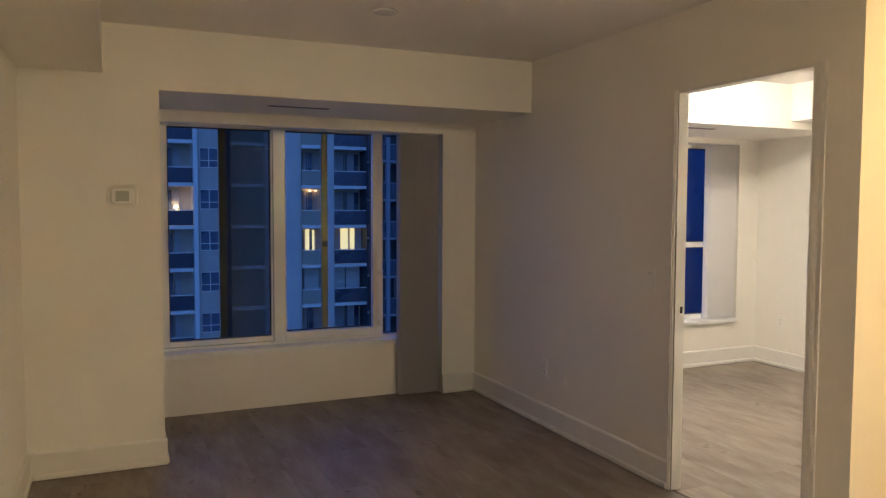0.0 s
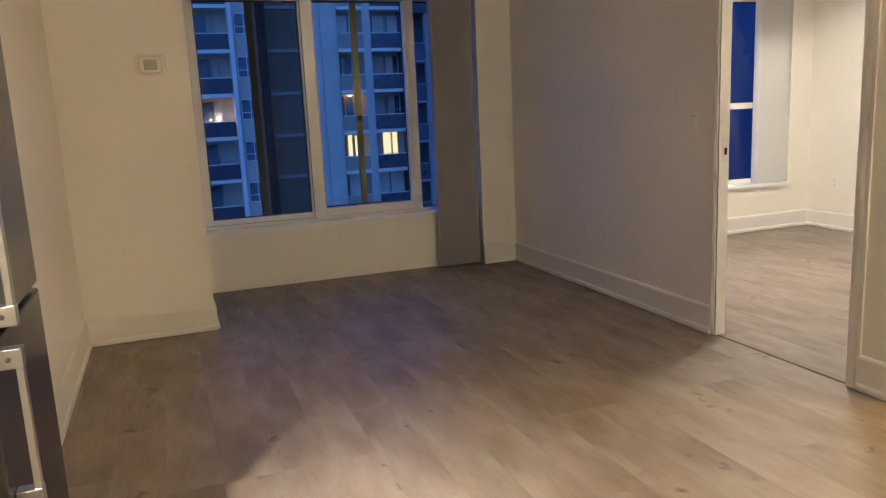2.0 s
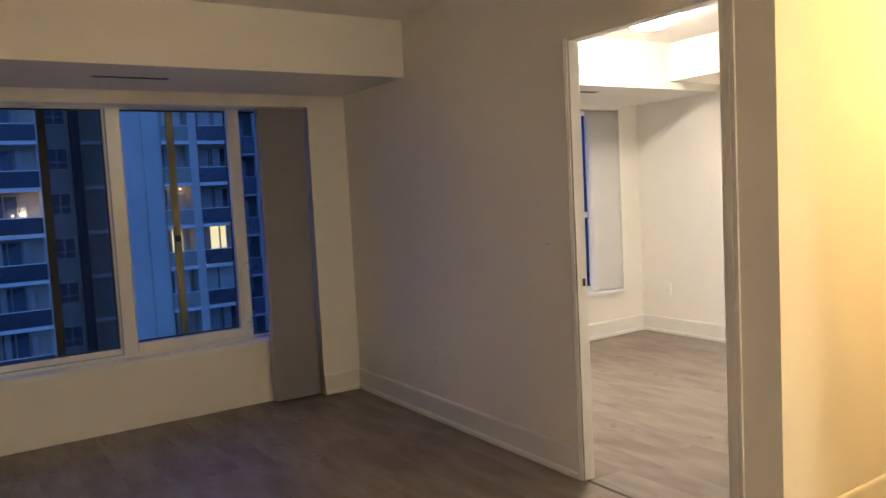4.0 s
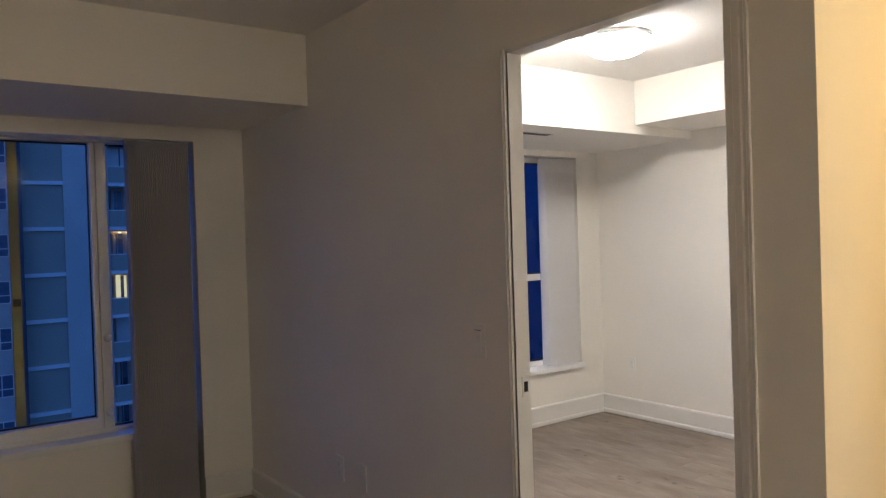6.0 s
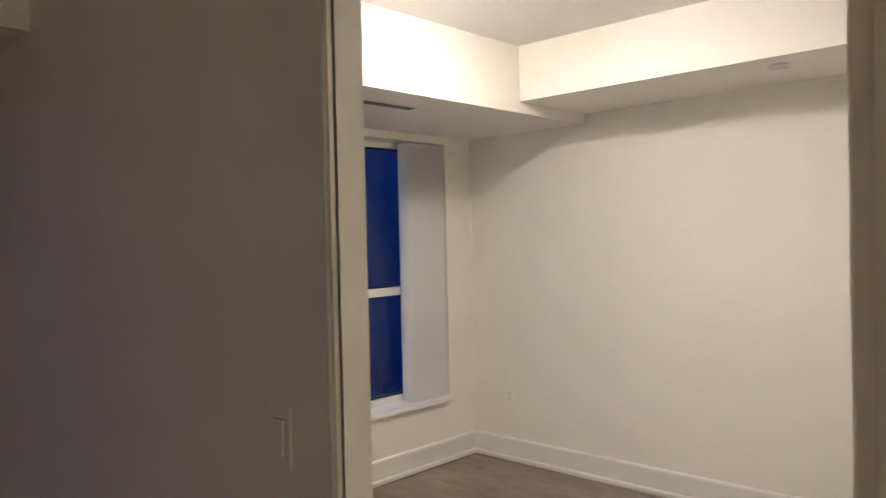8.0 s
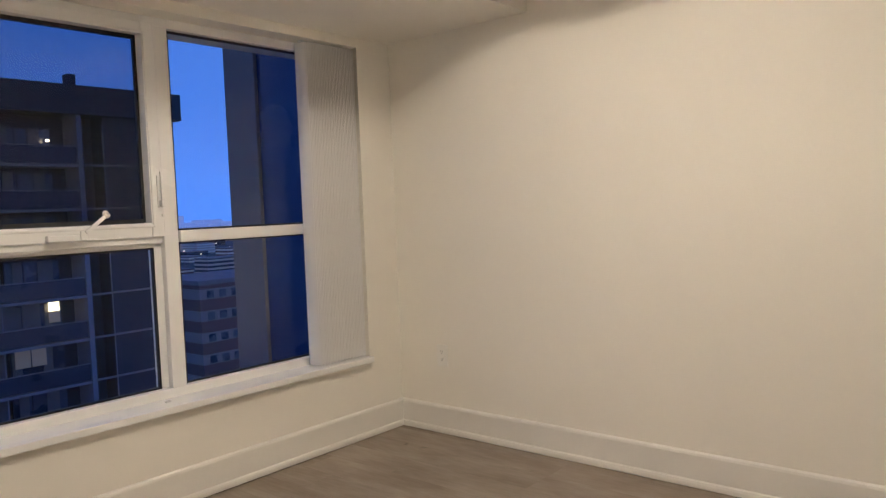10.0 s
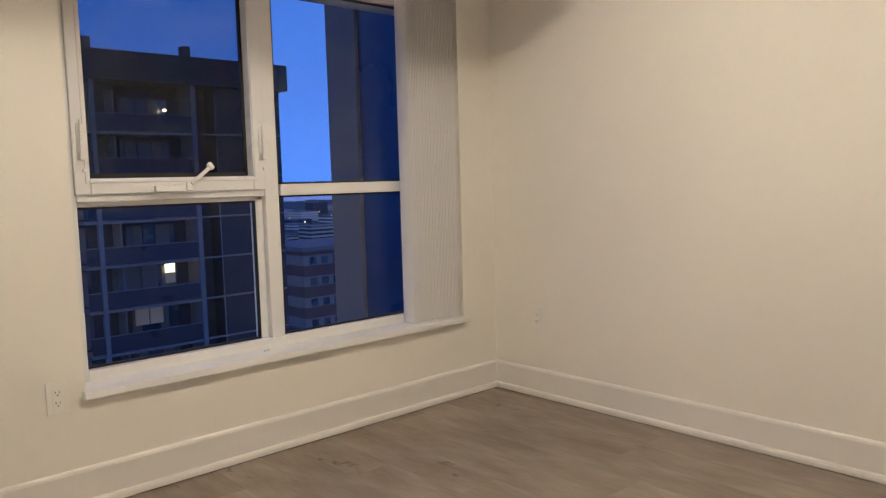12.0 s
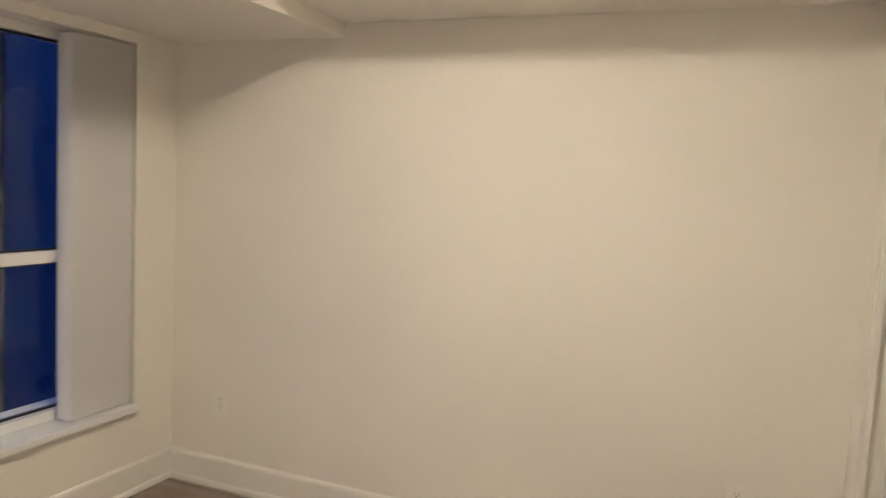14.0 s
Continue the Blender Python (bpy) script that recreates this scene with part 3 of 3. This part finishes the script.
def dome_lamp(x, y, glass, label, r=0.165, drop=0.070):
    top = new("ceiling_lamp")
    top.location = (x, y, H)
    tagged(top, label, "ceiling lamp", "flush dome lamps")
    bm = bmesh.new()
    lathe(bm, [(r - 0.004, 0), (r + 0.001, -0.004), (r + 0.002, -0.020), (r - 0.001, -0.026), (r - 0.02, -0.026)], 0, 0, 0, 40)
    finish(bm, "rim", VINYL, top, smooth=False)
    bm = bmesh.new()
    prof = [(r * math.cos(a), -0.0265 - drop * math.sin(a)) for a in [i * math.pi / 2 / 11 for i in range(11)]] + [(0.006, -0.0265 - drop)]
    lathe(bm, prof, 0, 0, 0, 40)
    finish(bm, "shade", glass, top, smooth=True)
    bm = bmesh.new()
    lathe(bm, [(0.009, -0.0265 - drop), (0.010, -0.032 - drop), (0.004, -0.037 - drop)], 0, 0, 0, 12)
    finish(bm, "finial", CHROME, top, smooth=True)
    return top


dome_lamp(1.37, 3.37, LAMPGLASS, "lit white glass dome lamp on the bedroom ceiling", 0.175, 0.085)
dome_lamp(-0.32, -1.55, KITCHENGLASS, "lit glass dome lamp on the kitchen ceiling")
dome_lamp(1.05, 0.80, HALLGLASS, "lit warm glass dome lamp on the hall ceiling")

# ---- fridge at the end of the kitchen run ----
FX, FY0, FY1 = -2.93, 1.27, 1.93
fridge = new("fridge")
fridge.location = (FX, FY1, 0)
tagged(fridge, "stainless steel fridge with bottom freezer and bar handles", "fridge")
boxes("body", [(-0.60, -0.055, FY0 - FY1, 0, 0.03, 1.72)], DARKSTEEL, fridge, 0.006)
for z0, z1 in ((0.06, 0.785), (0.800, 1.72)):
    boxes("door", [(-0.052, 0.0, FY0 - FY1, 0, z0, z1)], STEEL, fridge, 0.008)
for z0, z1 in ((0.437, 0.781), (0.826, 1.30)):
    bm = bmesh.new()
    add_box(bm, 0.036, 0.050, -0.614, -0.586, z0 + 0.01, z1 - 0.01)
    for z in (z0, z1 - 0.042):
        add_box(bm, 0.001, 0.052, -0.617, -0.583, z, z + 0.042)
    finish(bm, "handle", CHROME, fridge, 0.003)
    for z in (z0 + 0.021, z1 - 0.021):
        bm = bmesh.new()
        lathe(bm, [(0.0055, 0), (0.0055, 0.0012), (0.004, 0.002)], 0, 0, 0, 12)
        screw = finish(bm, "screw", SLOT, fridge)
        screw.matrix_basis = pose(0.026, -0.6172, z, 90, 0, 0)
each("foot", [(-0.10, -0.06, -0.06, -0.02, 0.0, 0.03), (-0.10, -0.06, -0.58, -0.54, 0.0, 0.03), (-0.58, -0.54, -0.06, -0.02, 0.0, 0.03), (-0.58, -0.54, -0.58, -0.54, 0.0, 0.03)], SLOT, fridge)
# ---- outside: the buildings opposite ----


def part_copies(first, parent, shifts):
    """Alike parts on one mesh."""
    for s in shifts:
        ob = new(first.name.split(".")[0], first.data)
        ob.parent = parent
        ob.location = s


def tower_living():
    top = new("apartment_building")
    top.location = (0, 50, -48)
    tagged(top, "pale concrete apartment tower with stacked balconies at dusk", "building", "apartment towers")
    g = 48.0
    fl = range(-4, 4)
    body = [(-14, 28, 1.6, 16, 0, 57.2), (2.35, 3.85, 0.10, 1.6, 0, 57.2)]
    boxes("wall", body, CONCRETE, top)
    boxes("panel_strip", [(6.60, 7.949, 0.05, 1.6, 0, 57.2), (8.951, 9.1, 0.05, 1.6, 0, 57.2)], CONCRETE, top)
    each("column", [(2.08, 2.35, -0.25, 1.6, 0, 57.2), (-1.6, -1.35, -0.25, 1.6, 0, 57.2)], WHITECON, top)
    each("column", [(3.85, 4.3, -0.9, 1.6, 0, 57.2), (16.5, 16.8, -0.2, 1.6, 0, 57.2)], DARKCON, top)
    each("column", [(10.85, 11.38, 0.05, 1.6, 0, 57.2), (7.95, 8.95, -0.1, 1.6, 0, 57.2)], CONCRETE, top)
    boxes("infill", [(4.3, 6.60, 0.15, 1.6, 0, 57.2)], INFILL, top)
    bays = ((-1.35, 2.08, 0.08, 2.74, RAILDARK), (4.3, 6.60, 0.09, 2.72, None), (9.1, 10.85, 0.06, 2.72, INFILL), (11.38, 16.5, 0.06, 2.72, RAILDARK), (16.8, 21, 0.06, 2.72, RAILDARK))
    for x0, x1, zs, st, panel in bays:
        slab = boxes("balcony_slab", [(x0, x1, -0.05, 1.6, -0.11, 0.11)], WHITECON, top)
        if panel is None:
            slab.location = (0, 0, g + zs + st * -4)
            part_copies(slab, top, [(0, 0, g + zs + st * k) for k in fl if k != -4])
            continue
        rail = boxes("balcony_rail", [(x0, x1, -0.02, 0.03, 1.08, 1.14)], WHITECON, top)
        front = boxes("balcony_panel", [(x0 + 0.03, x1 - 0.03, 0.0, 0.03, 0.14, 1.07)], panel, top)
        w = x1 - x0
        glassy = boxes("balcony_window", [(x0 + 0.22 * w, x0 + 0.66 * w, 1.5, 1.58, 0.15, 2.45)], FARGLASS, top)
        it = []
        ring(it, x0 + 0.22 * w, x0 + 0.66 * w, 1.46, 1.499, 0.15, 2.45, 0.06)
        it += [(x0 + 0.43 * w, x0 + 0.45 * w, 1.46, 1.499, 0.21, 2.39)]
        framed = boxes("window_frame", it, INFILL, top)
        curt = each("curtain", [(x0 + 0.06 * w, x0 + 0.20 * w, 1.45, 1.52, 0.15, 2.45), (x0 + 0.68 * w, x0 + 0.8 * w, 1.45, 1.52, 0.15, 2.45),
                                (x0 + 0.26 * w, x0 + 0.36 * w, 1.40, 1.45, 0.2, 2.4)], CURTAIN, top)
        for ob in (slab, rail, front, glassy, framed, *curt):
            ob.location = (0, 0, g + zs + st * -4)
            part_copies(ob, top, [(0, 0, g + zs + st * k) for k in fl if k != -4 and (k < 3 or ob in (slab, rail, front))])
    # punched windows of the flat strip
    frame_it = []
    ring(frame_it, 2.48, 3.68, 0.02, 0.1, 0, 1.30, 0.05)
    frame_it += [(3.05, 3.10, 0.02, 0.1, 0.05, 1.25), (2.53, 3.05, 0.02, 0.1, 0.44, 0.49), (3.10, 3.63, 0.02, 0.1, 0.44, 0.49)]
    f = boxes("window_frame", frame_it, WHITECON, top)
    p = boxes("window_pane", [(2.50, 3.66, 0.06, 0.09, 0.03, 1.27)], FARGLASS, top)
    for ob in (f, p):
        ob.location = (0, 0, g + 1.24 - 2.68 * 4)
        part_copies(ob, top, [(0, 0, g + 1.24 + 2.68 * k) for k in range(-3, 3)])
    # white blinds on the upper storey, drapes in the lit flat
    each("white_blind", [(9.3, 10.1, 1.36, 1.40, g + 5.7, g + 7.9), (10.2, 10.75, 1.36, 1.40, g + 5.7, g + 7.9), (11.9, 12.7, 1.36, 1.40, g + 5.7, g + 7.9), (13.0, 13.8, 1.36, 1.40, g + 5.7, g + 7.9),
                          (11.6, 12.5, 1.36, 1.40, g - 5.3, g - 2.9), (12.6, 13.6, 1.36, 1.40, g - 5.3, g - 2.9), (9.6, 10.6, 1.36, 1.40, g - 5.3, g - 2.9)], WHITECON, top)
    each("drape", [(11.75, 12.15, 1.22, 1.30, g - 2.5, g - 0.1), (13.25, 13.7, 1.22, 1.30, g - 2.5, g - 0.1), (14.3, 14.6, 1.22, 1.30, g - 2.5, g - 0.1)], CURTAIN, top)
    each("lit_window", [(9.66, 9.94, 1.34, 1.38, g - 2.2, g - 0.15), (10.15, 10.30, 1.34, 1.38, g - 2.2, g - 0.2), (12.2, 12.75, 1.34, 1.38, g - 2.2, g - 0.1),
                         (12.9, 13.24, 1.34, 1.38, g - 2.2, g - 0.1), (13.75, 14.2, 1.34, 1.38, g - 2.2, g - 0.1)], LITWARM, top)
    each("lit_bulb", [(1.02, 1.20, 1.2, 1.3, g + 1.32, g + 1.46), (0.55, 0.65, 1.2, 1.3, g + 1.30, g + 1.36), (16.2, 16.35, 1.2, 1.3, g + 1.5, g + 1.9),
                       (9.9, 10.02, 1.2, 1.25, g + 2.53, g + 2.56), (10.35, 10.43, 1.2, 1.25, g + 2.53, g + 2.56)], LITSPOT, top)
    return top


def tower_bedroom():
    top = new("apartment_building")
    top.location = (0, 48, -48)
    tagged(top, "dark apartment tower with a flat parapet and lit balconies", "building", "apartment towers")
    g = 48.0
    boxes("wall", [(22.3, 27.0, 0.2, 14, 0, g + 8.2), (30.5 - 3.4, 27.1, 0.2, 14, 0, 2), (12.0 + 10.2, 22.3, 1.8, 14, 0, g + 8.2)], DARKCON, top)
    each("parapet", [(13.7, 26.8, -0.3, 14, g + 7.6, g + 9.35), (26.802, 27.45, -0.3, 3, g + 7.62, g + 9.35)], DARKCON, top, 0.03)
    each("roof_fin", [(14.05, 14.65, -0.35, 0.3, g + 9.35, g + 9.95), (20.1, 20.58, -0.35, 0.3, g + 9.35, g + 9.95)], DARKCON, top)
    boxes("back_wall", [(13.7, 22.2, 1.8, 14, 0, g + 7.6)], DARKCON, top)
    each("post", [(14.48, 14.74, -0.1, 0.2, 0, g + 7.6), (20.55, 20.85, -0.1, 1.8, 0, g + 7.6)], DIMCON, top)
    pick = random.Random(3)
    for k in range(-5, 3):
        z = g - 0.72 + 2.65 * k
        each("balcony_slab", [(13.7, 20.55, -0.05, 1.8, z - 0.11, z + 0.05), (20.85, 26.9, 0.05, 0.2, z - 0.06, z + 0.05)], DIMCON, top)
        boxes("balcony_rail", [(13.7, 20.55, -0.03, 0.03, z + 1.11, z + 1.16)], DIMCON, top)
        each("balcony_panel", [(13.74, 14.47, 0.0, 0.03, z + 0.12, z + 1.09), (14.75, 20.52, 0.0, 0.03, z + 0.12, z + 1.09)], RAILDARK, top)
        each("balcony_window", [(13.8, 14.42, 1.72, 1.78, z + 0.15, z + 2.3), (16.6, 19.8, 1.72, 1.78, z + 0.15, z + 2.3)], FARGLASS, top)
        it = []
        ring(it, 16.6, 19.8, 1.67, 1.719, z + 0.15, z + 2.3, 0.07)
        it += [(17.66, 17.74, 1.67, 1.719, z + 0.22, z + 2.23), (18.72, 18.80, 1.67, 1.719, z + 0.22, z + 2.23)]
        boxes("window_frame", it, DARKCON, top)
        a = pick.uniform(16.7, 17.1)
        each("curtain", [(a, a + 0.55, 1.60, 1.64, z + 0.2, z + 2.25), (a + pick.uniform(1.0, 1.9), a + 2.3, 1.60, 1.64, z + 0.2, z + 2.25), (13.85, 14.0 + pick.uniform(0.1, 0.3), 1.60, 1.64, z + 0.2, z + 2.25)], DULLCURTAIN, top)
        boxes("divider", [(15.9, 15.98, 0.4, 1.8, z + 0.06, z + 2.5)], DIMCON, top)
        boxes("panel_joint", [(22.2, 22.26, 0.12, 0.199, z + 0.06, z + 2.58)], DIMCON, top)
    each("curtain", [(15.6, 16.2, 1.50, 1.54, g - 5.3, g - 3.5), (16.35, 17.1, 1.50, 1.54, g - 5.3, g - 3.5), (17.4, 18.4, 1.50, 1.54, g - 5.3, g - 3.5)], DULLCURTAIN, top)
    boxes("lit_window", [(18.86, 19.5, 1.4, 1.45, g - 4.22, g - 3.65)], glow_mat("lit_room", (1.0, 0.8, 0.5), 1.0), top)
    each("dim_window", [(18.86, 19.5, 1.4, 1.45, g - 4.9, g - 4.26), (16.85, 17.7, 1.5, 1.55, g - 7.4, g - 6.35), (17.78, 18.6, 1.5, 1.55, g - 7.4, g - 6.35)], glow_mat("dim_room", (0.9, 0.6, 0.35), 0.015), top)
    boxes("lit_bulb", [(19.30, 19.48, 1.2, 1.3, g + 6.05, g + 6.18)], LITSPOT, top)
    return top


tower_living()
tower_bedroom()

# our own facade beside the bedroom window: a concrete pier and blue glazing on a return wall
facade_return = structure(boxes("facade_return", [(2.96, 3.20, 6.15, 6.48, -6, 6)], PIER), "grey concrete pier outside the bedroom window", "pier")
blue = structure(boxes("facade_glazing", [(2.985, 3.18, OUT + 0.001, 6.149, -6, 6)], BLUEGLASS), "dark blue glazed return outside the bedroom window", "facade")
outer = structure(boxes("facade", [(-9, WEST - 0.2, OUT - 0.3, OUT, -12, 10), (EAST + 0.14, 9, OUT - 0.3, OUT, -12, 10),
                                   (WEST - 0.2, EAST + 0.14, OUT - 0.3, OUT, H + 0.21, 10), (WEST - 0.2, EAST + 0.14, OUT - 0.3, OUT, -12, -0.26)], PIER),
                  "grey outer wall of the building", "facade")

# distant low city
ground = structure(boxes("ground", [(-3000, 3000, -1500, 4000, -51, -48)], GROUND), "dark city ground at dusk", "ground")


def banded_block(x, y, w, d, storeys, mat_a, mat_b, label, h=3.2):
    top = new("apartment_building")
    top.location = (x, y, -48)
    tagged(top, label, "building", "distant blocks")
    boxes("wall", [(0, w, 0, d, 0, storeys * h)], mat_a, top)
    boxes("band", [(-0.15, w + 0.15, -0.15, d + 0.15, k * h + 1.1, k * h + 2.6) for k in range(storeys)], mat_b, top)
    boxes("roof", [(-0.4, w + 0.4, -0.4, d + 0.4, storeys * h + 0.01, storeys * h + 0.7)], ROOF, top)
    return top


near_block = banded_block(60.3, 100, 16, 14, 12, BRICKRED, DIMCON, "red and white banded apartment block below", 3.25)
for k in range(5, 12):
    each("window", [(1.0 + 2.1 * j, 2.2 + 2.1 * j, -0.22, -0.16, k * 3.25 + 1.25, k * 3.25 + 2.4) for j in range(6)], FARGLASS, near_block)
rng = random.Random(5)
for i in range(46):
    d = rng.uniform(260, 1500)
    a = radians(rng.uniform(20, 46))
    banded_block(d * math.sin(a), d * math.cos(a), rng.uniform(18, 50), rng.uniform(16, 40), rng.choice((2, 3, 3, 4, 5, 6)),
                 rng.choice((CONCRETE, DARKCON, BRICKRED, ROOF)), rng.choice((FARGLASS, WHITECON, CONCRETE)), "distant low city block at dusk")
bm = bmesh.new()
for i in range(60):
    d = rng.uniform(220, 1300)
    a = radians(rng.uniform(22, 42))
    s = 0.18 + d * 0.0006
    add_box(bm, d * math.sin(a), d * math.sin(a) + s, d * math.cos(a), d * math.cos(a) + s, -41, -41 + s)
tagged(finish(bm, "street_lights", LITSPOT), "scattered far street lights", "street lights", kind="stuff")

# skyline on the horizon, its distance haze put in as a faint blue glow
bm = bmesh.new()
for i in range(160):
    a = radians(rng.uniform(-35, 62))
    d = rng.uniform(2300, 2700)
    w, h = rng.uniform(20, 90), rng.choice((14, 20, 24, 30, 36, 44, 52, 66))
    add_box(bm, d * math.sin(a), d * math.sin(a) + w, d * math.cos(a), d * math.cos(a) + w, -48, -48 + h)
structure(finish(bm, "backdrop", HAZEGLOW), "far skyline on the horizon with blue haze as glow", "backdrop")

# ---- floor planks: one object a board ----
PW, PL = 0.180, 1.22
meshes = {}


def plank_mesh(w, length):
    key = (round(w, 3), round(length, 3))
    if key not in meshes:
        bm = bmesh.new()
        g, c, t = 0.0002, 0.0005, 0.010
        lower = [bm.verts.new((x, y, -t)) for x, y in ((g, g), (w - g, g), (w - g, length - g), (g, length - g))]
        mid = [bm.verts.new((v.co.x, v.co.y, -0.0004)) for v in lower]
        up = [bm.verts.new((x, y, 0)) for x, y in ((c, c), (w - c, c), (w - c, length - c), (c, length - c))]
        for a, b in ((lower, mid), (mid, up)):
            for i in range(4):
                bm.faces.new((a[i], a[(i + 1) % 4], b[(i + 1) % 4], b[i]))
        bm.faces.new(up)
        bmesh.ops.recalc_face_normals(bm, faces=bm.faces[:])
        me = bpy.data.meshes.new("plank")
        bm.to_mesh(me)
        bm.free()
        me.materials.append(PLANK)
        meshes[key] = me
    return meshes[key]


def lay(x0, x1, y0, y1, seed):
    """Boards run along y."""
    rng = random.Random(seed)
    x = x0
    while x < x1 - 0.01:
        w = min(PW, x1 - x)
        y = y0 - rng.choice((0.15, 0.35, 0.55, 0.75, 0.95))
        while y < y1 - 0.01:
            a, b = max(y, y0), min(y + PL, y1)
            if b - a > 0.02:
                ob = new("plank", plank_mesh(w, b - a))
                ob.parent = floor
                ob.location = (x, a, 0)
            y += PL
        x += PW


lay(-3.58, 0.0, -3.2, 5.13, 1)
lay(0.0, WT, DOOR0, DOOR1, 2)
lay(WT, EAST, 1.785, BNORTH, 3)
lay(0.0, 2.6, 0.35, CORNER, 4)
